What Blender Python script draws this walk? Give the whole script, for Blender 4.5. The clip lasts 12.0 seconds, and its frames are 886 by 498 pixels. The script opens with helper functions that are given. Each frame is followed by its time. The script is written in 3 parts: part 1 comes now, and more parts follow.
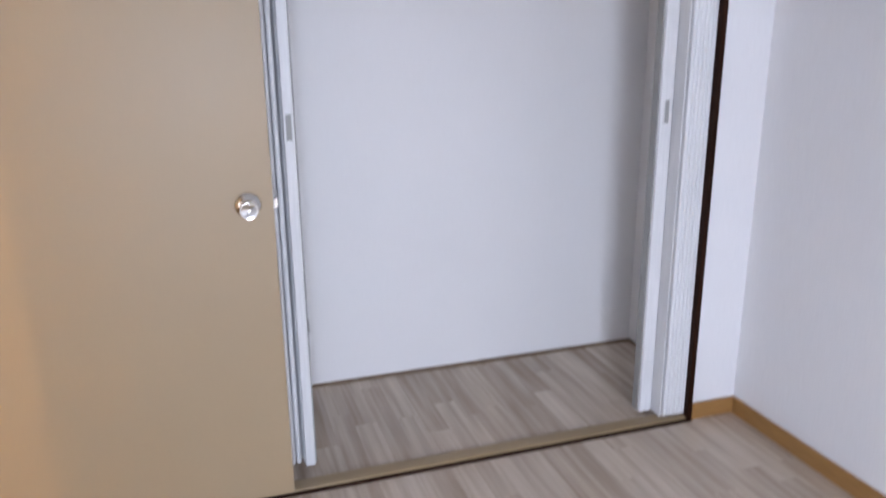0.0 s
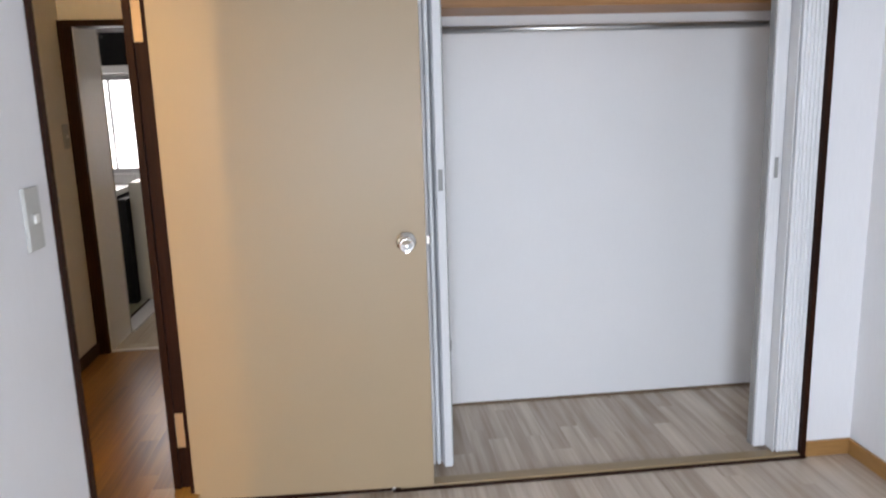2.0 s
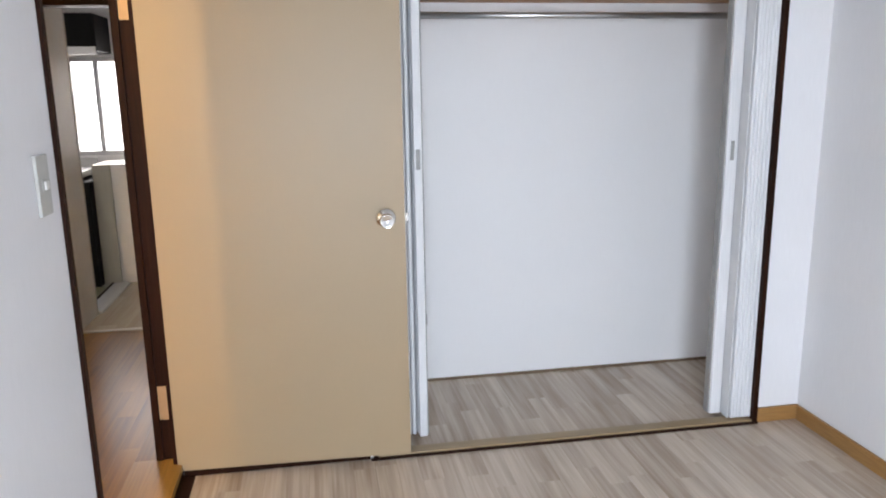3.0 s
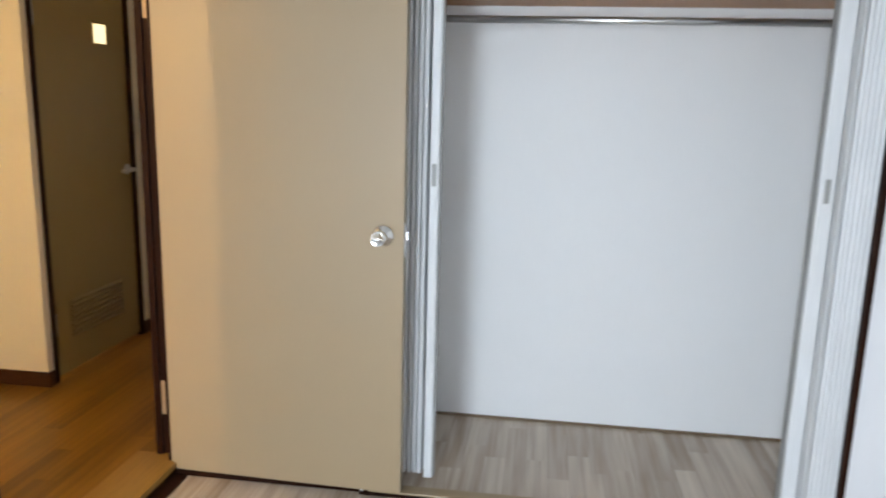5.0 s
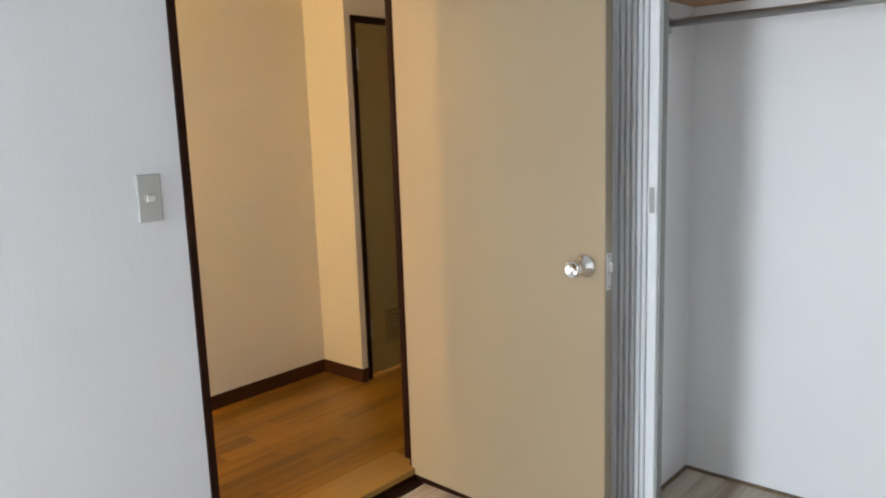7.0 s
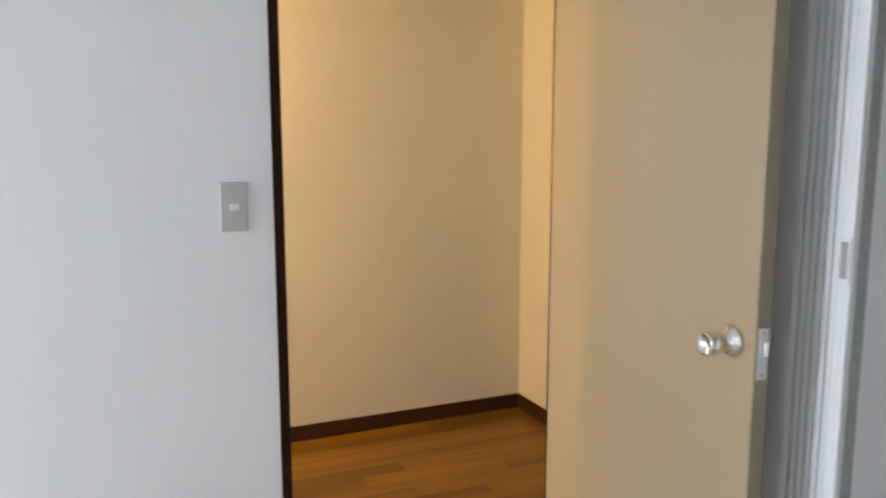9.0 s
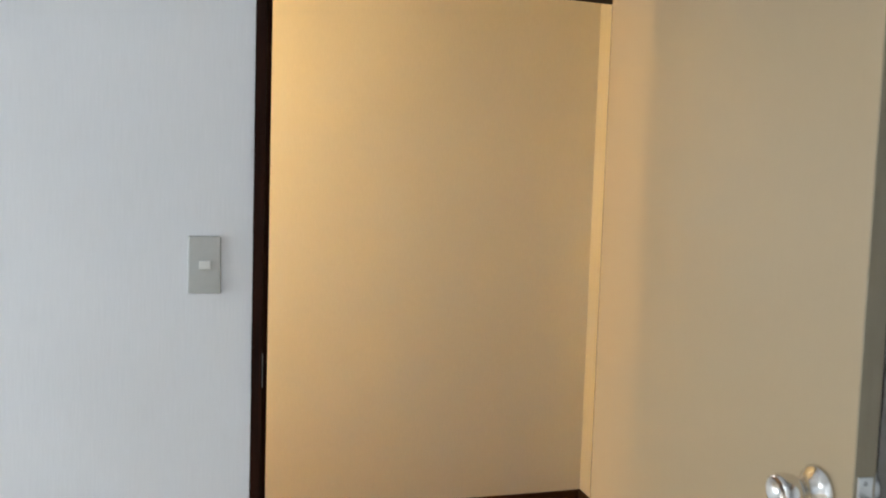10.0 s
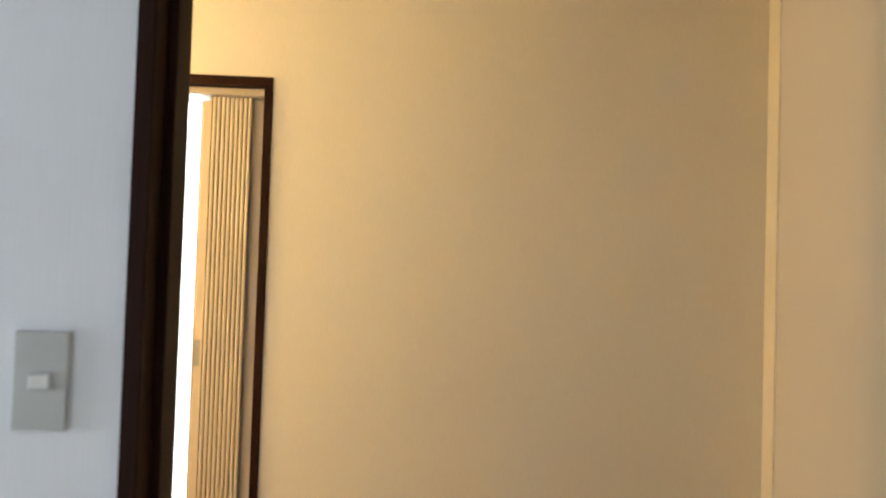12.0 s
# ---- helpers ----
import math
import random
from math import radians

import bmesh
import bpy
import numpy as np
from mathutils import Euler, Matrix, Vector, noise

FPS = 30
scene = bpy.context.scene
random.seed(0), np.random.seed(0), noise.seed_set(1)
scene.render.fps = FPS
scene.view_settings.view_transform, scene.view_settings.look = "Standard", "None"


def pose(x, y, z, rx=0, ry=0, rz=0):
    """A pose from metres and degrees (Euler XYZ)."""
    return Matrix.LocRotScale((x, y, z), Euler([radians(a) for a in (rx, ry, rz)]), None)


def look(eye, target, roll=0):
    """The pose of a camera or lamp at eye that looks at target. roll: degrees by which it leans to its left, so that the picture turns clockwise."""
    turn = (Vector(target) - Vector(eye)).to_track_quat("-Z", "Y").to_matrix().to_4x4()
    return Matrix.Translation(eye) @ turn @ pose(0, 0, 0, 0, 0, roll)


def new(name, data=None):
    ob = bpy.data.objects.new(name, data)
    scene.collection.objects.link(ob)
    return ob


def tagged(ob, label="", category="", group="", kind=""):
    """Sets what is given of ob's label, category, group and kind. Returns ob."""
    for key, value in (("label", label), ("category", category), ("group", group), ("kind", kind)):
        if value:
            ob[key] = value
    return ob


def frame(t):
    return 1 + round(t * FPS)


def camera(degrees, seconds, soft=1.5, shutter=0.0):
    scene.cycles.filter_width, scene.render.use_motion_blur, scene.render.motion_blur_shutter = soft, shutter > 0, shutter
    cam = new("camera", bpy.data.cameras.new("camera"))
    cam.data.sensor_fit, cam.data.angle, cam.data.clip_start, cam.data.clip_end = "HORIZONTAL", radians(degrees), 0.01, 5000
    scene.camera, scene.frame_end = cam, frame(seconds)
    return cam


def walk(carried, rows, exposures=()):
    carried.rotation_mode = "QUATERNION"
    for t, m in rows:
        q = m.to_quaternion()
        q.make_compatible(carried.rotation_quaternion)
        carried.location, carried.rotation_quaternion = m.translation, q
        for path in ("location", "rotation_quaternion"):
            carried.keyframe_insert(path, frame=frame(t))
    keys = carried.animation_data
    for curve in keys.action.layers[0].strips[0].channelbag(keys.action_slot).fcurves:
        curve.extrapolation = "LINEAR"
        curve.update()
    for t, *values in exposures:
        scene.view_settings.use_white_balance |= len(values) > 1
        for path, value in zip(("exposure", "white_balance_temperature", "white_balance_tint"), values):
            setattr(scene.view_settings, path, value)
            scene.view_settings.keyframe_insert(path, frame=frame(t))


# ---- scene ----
cam = camera(61.5, 12.0, soft=1.9, shutter=0.4)
PATH = [
    (0, (0.661, -1.971, 1.299), (1.248, -0.14, 0.748), -0.6),
    (0.2, (0.725, -2.06, 1.308), (1.268, -0.177, 0.906), -0.1),
    (0.5, (0.749, -2.133, 1.363), (1.23, -0.202, 1.168), 0.4),
    (0.9, (0.834, -2.293, 1.366), (1.184, -0.325, 1.299), -0.0),
    (1, (0.831, -2.309, 1.362), (1.159, -0.337, 1.301), -0.1),
    (1.2, (0.817, -2.336, 1.342), (1.105, -0.358, 1.284), -0.6),
    (1.5, (0.776, -2.353, 1.373), (1.010, -0.377, 1.179), -1.2),
    (2, (0.629, -2.384, 1.335), (0.833, -0.435, 0.936), -1.7),
    (2.5, (0.562, -2.439, 1.321), (0.858, -0.522, 0.837), -1.9),
    (3, (0.534, -2.483, 1.309), (0.86, -0.556, 0.884), -0.9),
    (3.2, (0.552, -2.486, 1.321), (0.888, -0.556, 0.918), -1.4),
    (4.8, (1.163, -2.331, 1.305), (1.034, -0.37, 0.932), 3.5),
    (5, (1.234, -2.241, 1.297), (0.976, -0.297, 0.905), 1.5),
    (5.5, (1.393, -2.209, 1.302), (0.779, -0.347, 0.903), 0.5),
    (6, (1.586, -2.167, 1.305), (0.651, -0.44, 0.924), 1.4),
    (6.5, (1.704, -2.016, 1.287), (0.568, -0.414, 0.908), 0.8),
    (6.7, (1.75, -1.948, 1.298), (0.552, -0.387, 0.939), -0.7),
    (8.3, (1.957, -1.452, 1.288), (0.324, -0.342, 0.968), 0.2),
    (8.5, (1.927, -1.388, 1.29), (0.277, -0.299, 0.989), 0.0),
    (9, (1.879, -1.171, 1.283), (0.064, -0.38, 1.005), -0.0),
    (9.5, (1.82, -0.993, 1.291), (-0.09, -0.441, 1.072), 0.5),
    (10, (1.619, -0.847, 1.283), (-0.304, -0.315, 1.15), 1.8),
    (10.5, (1.441, -0.755, 1.315), (-0.511, -0.348, 1.163), 0.6),
    (11, (1.312, -0.544, 1.283), (-0.683, -0.429, 1.209), 1.0),
    (11.5, (1.18, -0.47, 1.274), (-0.818, -0.409, 1.197), 2.0),
    (12, (0.929, -0.475, 1.278), (-1.068, -0.382, 1.34), 1.8),
]
walk(cam, [(t, look(eye, target, roll)) for t, eye, target, roll in PATH],
     exposures=[(0, -0.36, 6550, 24), (0.5, -0.48, 6600, 24), (1.2, -0.46, 6750, 22), (2.0, -0.28, 6800, 18), (3.2, -0.20, 6800, 17), (5.0, -0.22, 6750, 12), (5.5, -0.20, 6850, 13), (6.5, -0.22, 6900, 13), (8.5, -0.22, 6950, 13), (10.5, -0.24, 6750, 9), (12, -0.36, 6650, 9)])

# ---- world and lights ----
world = bpy.data.worlds.new("sky")
scene.world = world
world.use_nodes = True
_bg = world.node_tree.nodes["Background"]
_sky = world.node_tree.nodes.new("ShaderNodeTexSky")
_sky.sky_type, _sky.sun_disc = "NISHITA", False
_sky.sun_elevation, _sky.sun_rotation = radians(48), radians(200)
world.node_tree.links.new(_sky.outputs[0], _bg.inputs[0])
_bg.inputs[1].default_value = 0.1


def area_light(name, m, sx, sy, watts, colour):
    data = bpy.data.lights.new(name, "AREA")
    data.shape, data.size, data.size_y, data.energy, data.color = "RECTANGLE", sx, sy, watts, colour
    ob = new(name, data)
    ob.matrix_world = m
    return ob


SKY_BLUE = (0.715, 0.86, 1.0)
# daylight in the opening of the balcony window behind the viewer
area_light("window_daylight", pose(0.425, -4.16, 0.98, 46, 0, -20), 0.70, 1.6, 172, SKY_BLUE)
# daylight in the kitchen window and in the window of the wash room
area_light("kitchen_daylight", pose(-1.0, 3.02, 1.2, -62, 0, 0), 0.9, 0.6, 8, (1.0, 1.0, 1.0))
area_light("washroom_daylight", pose(-2.28, -1.45, 1.35, 0, -90, 0), 0.9, 0.9, 22, (1.0, 1.0, 1.0))
# warm lamp on the hall's ceiling
_bulb = bpy.data.lights.new("hall_bulb", "POINT")
_bulb.energy, _bulb.color, _bulb.shadow_soft_size = 84, (1.0, 0.68, 0.28), 0.04
new("hall_bulb", _bulb).location = (-0.76, -2.20, 1.80)
# lamp of the lit bathroom behind its closed door
_bath = bpy.data.lights.new("bathroom_bulb", "POINT")
_bath.energy, _bath.color, _bath.shadow_soft_size = 14, (1.0, 0.55, 0.16), 0.05
new("bathroom_bulb", _bath).location = (-1.5, 0.95, 0.7)


# ---- materials ----
def material(name, colour, rough=0.5, metal=0.0, grain=None, bump=0.0, vary=0.06, spot=0.05, island=0.0, spec=0.5, scale2=1.3):
    """Colour with stains at scale2 per metre, grain stretched by the given scale, and a fine relief from the grain."""
    m = bpy.data.materials.new(name)
    m.use_nodes = True
    nt = m.node_tree
    b = nt.nodes["Principled BSDF"]
    b.inputs["Roughness"].default_value = rough
    b.inputs["Metallic"].default_value = metal
    b.inputs["Specular IOR Level"].default_value = spec
    geo = nt.nodes.new("ShaderNodeNewGeometry")
    mp = nt.nodes.new("ShaderNodeMapping")
    mp.inputs["Scale"].default_value = grain or (60, 60, 60)
    nt.links.new(geo.outputs["Position"], mp.inputs[0])
    n1 = nt.nodes.new("ShaderNodeTexNoise")
    n1.inputs["Scale"].default_value, n1.inputs["Detail"].default_value = 1.0, 5.0
    nt.links.new(mp.outputs[0], n1.inputs["Vector"])
    n2 = nt.nodes.new("ShaderNodeTexNoise")
    n2.inputs["Scale"].default_value, n2.inputs["Detail"].default_value = scale2, 3.0
    nt.links.new(geo.outputs["Position"], n2.inputs["Vector"])

    def mapped(src, amount):
        r = nt.nodes.new("ShaderNodeMapRange")
        r.inputs[1].default_value, r.inputs[2].default_value = 0.3, 0.7
        r.inputs[3].default_value, r.inputs[4].default_value = 1 - amount, 1 + amount
        nt.links.new(src, r.inputs[0])
        return r.outputs[0]

    def times(a, c):
        k = nt.nodes.new("ShaderNodeMath")
        k.operation = "MULTIPLY"
        nt.links.new(a, k.inputs[0])
        nt.links.new(c, k.inputs[1])
        return k.outputs[0]

    val = times(mapped(n1.outputs[0], vary), mapped(n2.outputs[0], spot))
    if island:
        info = nt.nodes.new("ShaderNodeObjectInfo")
        r = nt.nodes.new("ShaderNodeMapRange")
        r.inputs[3].default_value, r.inputs[4].default_value = 1 - island, 1 + island
        nt.links.new(info.outputs["Random"], r.inputs[0])
        val = times(val, r.outputs[0])
    mix = nt.nodes.new("ShaderNodeVectorMath")
    mix.operation = "SCALE"
    mix.inputs[0].default_value = colour
    nt.links.new(val, mix.inputs["Scale"])
    nt.links.new(mix.outputs[0], b.inputs["Base Color"])
    rr = nt.nodes.new("ShaderNodeMapRange")
    rr.inputs[3].default_value, rr.inputs[4].default_value = max(0, rough - 0.07), min(1, rough + 0.07)
    nt.links.new(n2.outputs[0], rr.inputs[0])
    nt.links.new(rr.outputs[0], b.inputs["Roughness"])
    if bump:
        bp = nt.nodes.new("ShaderNodeBump")
        bp.inputs["Strength"].default_value, bp.inputs["Distance"].default_value = bump, 0.002
        nt.links.new(n1.outputs[0], bp.inputs["Height"])
        nt.links.new(bp.outputs[0], b.inputs["Normal"])
    return m


def plank_material(name, dark, light, rough, fine, island):
    """Printed wood: long streaks along y between two tones, each plank with its own tone."""
    m = bpy.data.materials.new(name)
    m.use_nodes = True
    nt = m.node_tree
    b = nt.nodes["Principled BSDF"]
    b.inputs["Roughness"].default_value = rough
    b.inputs["Specular IOR Level"].default_value = 0.35
    geo = nt.nodes.new("ShaderNodeNewGeometry")
    info = nt.nodes.new("ShaderNodeObjectInfo")
    off = nt.nodes.new("ShaderNodeVectorMath")
    off.operation = "MULTIPLY_ADD"
    comb = nt.nodes.new("ShaderNodeCombineXYZ")
    for k in range(3):
        nt.links.new(info.outputs["Random"], comb.inputs[k])
    off.inputs[1].default_value = (3.0, 17.0, 9.0)
    nt.links.new(comb.outputs[0], off.inputs[0])
    nt.links.new(geo.outputs["Position"], off.inputs[2])
    total = None
    for scale, weight, detail in (((fine, 1.1, 3), 0.55, 5.0), ((fine * 3.5, 3.0, 3), 0.3, 4.0), ((9, 1.6, 3), 0.35, 2.0)):
        mp = nt.nodes.new("ShaderNodeMapping")
        mp.inputs["Scale"].default_value = scale
        nt.links.new(off.outputs[0], mp.inputs[0])
        n = nt.nodes.new("ShaderNodeTexNoise")
        n.inputs["Scale"].default_value, n.inputs["Detail"].default_value = 1.0, detail
        n.inputs["Distortion"].default_value = 0.25
        nt.links.new(mp.outputs[0], n.inputs["Vector"])
        k = nt.nodes.new("ShaderNodeMath")
        k.operation = "MULTIPLY_ADD"
        k.inputs[1].default_value = weight
        nt.links.new(n.outputs[0], k.inputs[0])
        if total is None:
            k.inputs[2].default_value = -0.1
        else:
            nt.links.new(total, k.inputs[2])
        total = k.outputs[0]
    k = nt.nodes.new("ShaderNodeMath")
    k.operation = "MULTIPLY_ADD"
    k.inputs[1].default_value = island
    nt.links.new(info.outputs["Random"], k.inputs[0])
    nt.links.new(total, k.inputs[2])
    ramp = nt.nodes.new("ShaderNodeValToRGB")
    ramp.color_ramp.elements[0].position, ramp.color_ramp.elements[0].color = 0.4, (*dark, 1)
    ramp.color_ramp.elements[1].position, ramp.color_ramp.elements[1].color = 0.4 + 0.3 + island * 0.7, (*light, 1)
    nt.links.new(k.outputs[0], ramp.inputs[0])
    nt.links.new(ramp.outputs[0], b.inputs["Base Color"])
    bp = nt.nodes.new("ShaderNodeBump")
    bp.inputs["Strength"].default_value, bp.inputs["Distance"].default_value = 0.12, 0.001
    nt.links.new(total, bp.inputs["Height"])
    nt.links.new(bp.outputs[0], b.inputs["Normal"])
    return m


def glow(name, colour, strength):
    m = bpy.data.materials.new(name)
    m.use_nodes = True
    b = m.node_tree.nodes["Principled BSDF"]
    b.inputs["Base Color"].default_value = (*colour, 1)
    b.inputs["Emission Color"].default_value = (*colour, 1)
    b.inputs["Emission Strength"].default_value = strength
    return m


WALLPAPER = material("white_wallpaper", (0.76, 0.76, 0.77), 0.75, grain=(420, 420, 14), bump=0.25, vary=0.025, spot=0.02, spec=0.25)
CLOSET_BOARD = material("closet_board", (0.84, 0.84, 0.84), 0.5, grain=(90, 90, 20), bump=0.02, vary=0.005, spot=0.02, spec=0.3)
# Warm cast of the hall lamp's light is put into this wallpaper colour.
HALL_PAPER = material("hall_wallpaper_lamp_tint", (0.75, 0.70, 0.60), 0.7, grain=(260, 260, 40), bump=0.25, vary=0.02, spot=0.025, spec=0.25)
CEILING = material("ceiling_paper", (0.68, 0.68, 0.68), 0.85, grain=(160, 160, 160), bump=0.2, vary=0.02)
DOOR_PAINT = material("cream_door_laminate", (0.352, 0.262, 0.160), 0.45, grain=(220, 220, 30), bump=0.03, vary=0.008, spot=0.03)
DOOR_EDGE = material("door_edge_band", (0.30, 0.25, 0.17), 0.5, grain=(80, 80, 10), vary=0.05)
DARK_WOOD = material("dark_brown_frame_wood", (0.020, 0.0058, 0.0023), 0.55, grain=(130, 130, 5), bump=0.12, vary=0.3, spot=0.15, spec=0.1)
HALL_BASE = material("brown_hall_baseboard", (0.05, 0.019, 0.008), 0.5, grain=(40, 40, 130), bump=0.08, vary=0.2, spot=0.12, spec=0.25)
BASE_WOOD = material("honey_brown_baseboard", (0.33, 0.17, 0.055), 0.4, grain=(12, 12, 180), bump=0.05, vary=0.15, spot=0.08)
BEAD = material("dull_brown_bead", (0.17, 0.11, 0.06), 0.5, vary=0.1)
SHELF_WOOD = material("brown_shelf_wood", (0.36, 0.17, 0.06), 0.45, grain=(5, 120, 120), bump=0.08, vary=0.2, spot=0.1)
SILL_WOOD = material("oak_sill_wood", (0.30, 0.16, 0.038), 0.35, grain=(120, 5, 120), bump=0.06, vary=0.15, spot=0.1)
THRESHOLD = material("threshold_wood", (0.30, 0.21, 0.11), 0.35, grain=(5, 120, 120), bump=0.05, vary=0.12, spot=0.08)
VINYL = material("white_accordion_vinyl", (0.72, 0.73, 0.74), 0.45, grain=(150, 150, 8), bump=0.15, vary=0.05, spot=0.04)
CREAM_VINYL = material("cream_accordion_vinyl", (0.58, 0.50, 0.38), 0.45, grain=(150, 150, 8), bump=0.1, vary=0.05, spot=0.04)
SEAL = material("grey_seal_strip", (0.30, 0.30, 0.29), 0.5, vary=0.06)
CHROME = material("satin_chrome", (0.72, 0.71, 0.69), 0.16, metal=1.0, grain=(300, 300, 300), vary=0.04)
STEEL = material("brushed_steel", (0.55, 0.55, 0.54), 0.3, metal=1.0, grain=(8, 400, 400), bump=0.05, vary=0.06)
BRASS = material("hinge_tan_metal", (0.40, 0.27, 0.16), 0.45, metal=0.2, vary=0.06)
SWITCH_GREY = material("switch_plate_grey_plastic", (0.47, 0.47, 0.445), 0.65, vary=0.02, spot=0.04, spec=0.2)
SWITCH_WHITE = material("switch_rocker_white_plastic", (0.75, 0.75, 0.72), 0.35, vary=0.02)
SLOT = material("dark_slot", (0.02, 0.02, 0.02), 0.7)
BATH_DOOR = material("tan_bathroom_door", (0.28, 0.20, 0.07), 0.45, grain=(120, 120, 8), bump=0.05, vary=0.03)
BATH_GRILLE = material("tan_grille_plastic", (0.24, 0.17, 0.06), 0.45, vary=0.04)
LIT_GLASS = glow("lit_frosted_glass", (1.0, 0.84, 0.52), 1.6)
# Pale colour for the kitchen window's reflection on the floor.
PALE_SHEEN = material("pale_floor_sheen", (0.62, 0.64, 0.66), 0.25, grain=(60, 6, 60), bump=0.03, vary=0.04)
DAY_GLOW = glow("overexposed_daylight", (1.0, 1.0, 1.0), 3.0)
BLACK = material("black_enamel", (0.008, 0.008, 0.008), 0.6, vary=0.1, spec=0.15)
CABINET = material("pale_kitchen_cabinet", (0.48, 0.47, 0.40), 0.45, grain=(60, 60, 8), vary=0.04)
GREEN_FLOOR = material("olive_vinyl_floor", (0.30, 0.31, 0.20), 0.4, vary=0.08)
ALU = material("window_aluminium", (0.45, 0.45, 0.46), 0.4, metal=0.8, vary=0.05)
WHITE_PAINT = material("white_paint", (0.78, 0.78, 0.77), 0.45, grain=(40, 40, 40), bump=0.03, vary=0.02)
MOULD = material("grey_ceiling_moulding", (0.34, 0.34, 0.34), 0.6, grain=(5, 90, 90), vary=0.04)
ROOM_PLANK = plank_material("grey_ash_vinyl", (0.345, 0.258, 0.190), (0.68, 0.585, 0.485), 0.27, 28, 0.17)
HALL_PLANK = plank_material("honey_oak_floor", (0.10, 0.040, 0.004), (0.30, 0.140, 0.016), 0.32, 40, 0.3)
KITCHEN_PLANK = plank_material("pale_kitchen_floor", (0.40, 0.36, 0.30), (0.55, 0.52, 0.46), 0.25, 40, 0.2)


# ---- building helpers ----
def add_box(bm, x0, x1, y0, y1, z0, z1, bevel=0.0):
    vs = [bm.verts.new((x, y, z)) for z in (z0, z1) for y in (y0, y1) for x in (x0, x1)]
    fs = [bm.faces.new([vs[i] for i in f]) for f in ((0, 2, 3, 1), (4, 5, 7, 6), (0, 1, 5, 4), (2, 6, 7, 3), (0, 4, 6, 2), (1, 3, 7, 5))]
    if bevel:
        es = list({e for f in fs for e in f.edges})
        bmesh.ops.bevel(bm, geom=es, offset=bevel, segments=2, profile=0.5, affect="EDGES")
    return bm


def box(*a, bevel=0.0):
    return add_box(bmesh.new(), *a, bevel=bevel)


def boxes(*list_of, bevel=0.0):
    bm = bmesh.new()
    for a in list_of:
        add_box(bm, *a, bevel=bevel)
    return bm


def lathe(profile, m, seg=32):
    """A turned solid: profile of (radius, height) pairs about z, then moved by m."""
    bm = bmesh.new()
    rings = []
    for r, h in profile:
        if r < 1e-6:
            rings.append([bm.verts.new((0, 0, h))])
        else:
            rings.append([bm.verts.new((r * math.cos(2 * math.pi * i / seg), r * math.sin(2 * math.pi * i / seg), h)) for i in range(seg)])
    for a, c in zip(rings, rings[1:]):
        for i in range(seg):
            j = (i + 1) % seg
            if len(a) == 1:
                bm.faces.new((a[0], c[i], c[j]))
            elif len(c) == 1:
                bm.faces.new((a[i], a[j], c[0]))
            else:
                bm.faces.new((a[i], a[j], c[j], c[i]))
    for f in bm.faces:
        f.smooth = True
    bm.transform(m)
    return bm


def part(name, bm, mat, parent=None, label=""):
    bmesh.ops.recalc_face_normals(bm, faces=bm.faces)
    me = bpy.data.meshes.new(name)
    bm.to_mesh(me)
    bm.free()
    me.materials.append(mat)
    ob = new(name, me)
    ob.parent = parent
    if label:
        ob["label"] = label
    return ob


def thing(name, label, category, group="", at=(0, 0, 0), kind=""):
    ob = new(name)
    ob.location = at
    return tagged(ob, label, category, group, kind)


def structure(name, bm, mat, label="", category=""):
    return tagged(part(name, bm, mat), label, category or name.split("_")[0], kind="structure")


# ---- plan ----
W = 2.371            # east wall of the room
SOUTH = -4.2         # balcony side
TOP = 2.36           # room ceiling
HF = 0.047           # hall floor
HW = -1.107          # west wall of the hall
HT = 2.30            # hall ceiling
WT = 0.13            # thickness of the wall between room and hall
DY0, DY1 = -0.793, 0.042   # clear doorway
DTOP = 1.791         # clear height of the doorway
CD = 0.68            # back of the closet
CL, CR = 0.762, 2.366       # closet sides
FL, FR, FT = 0.688, 2.193, 1.953  # closet frame, outside

# ---- setting: room ----
structure("floor", box(-0.02, W + 0.1, SOUTH - 0.1, CD + 0.1, -0.12, -0.004), THRESHOLD, "subfloor under grey wood-look vinyl planks", "floor")
structure("ceiling", box(-0.02, W + 0.12, SOUTH - 0.1, 0.0, TOP, TOP + 0.1), CEILING, "plain white papered ceiling", "ceiling")
structure("wall_west", boxes((-WT, 0, SOUTH - 0.1, DY0 - 0.023, -0.1, HT + 0.16), (-WT, 0, DY0 - 0.023, 0.12, DTOP + 0.021, HT + 0.16)),
          WALLPAPER, "white textured wallpaper wall with a doorway", "wall")
structure("wall_north", boxes((0.0005, FL, 0.0, 0.12, -0.1, TOP + 0.1), (FL, FR, 0.0, 0.12, FT, TOP + 0.1), (FR, W, 0.0, 0.12, -0.1, TOP + 0.1)),
          WALLPAPER, "white wallpaper wall round the closet opening", "wall")
structure("wall_east", box(W, W + 0.12, SOUTH - 0.1, CD + 0.1, -0.1, TOP + 0.1), WALLPAPER, "white textured wallpaper wall", "wall")
structure("wall_south", boxes((0, 0.05, SOUTH - 0.1, SOUTH, -0.1, TOP + 0.1), (0.8, W, SOUTH - 0.1, SOUTH, -0.1, TOP + 0.1),
                              (0.05, 0.8, SOUTH - 0.1, SOUTH, 1.83, TOP + 0.1), (0.05, 0.8, SOUTH - 0.1, SOUTH, -0.1, 0.15)),
          WALLPAPER, "white wallpaper wall with a tall window", "wall")
structure("beam", box(2.199, W, SOUTH, 0.0, 1.893, TOP, bevel=0.0), WALLPAPER, "white papered beam box along the ceiling", "beam")

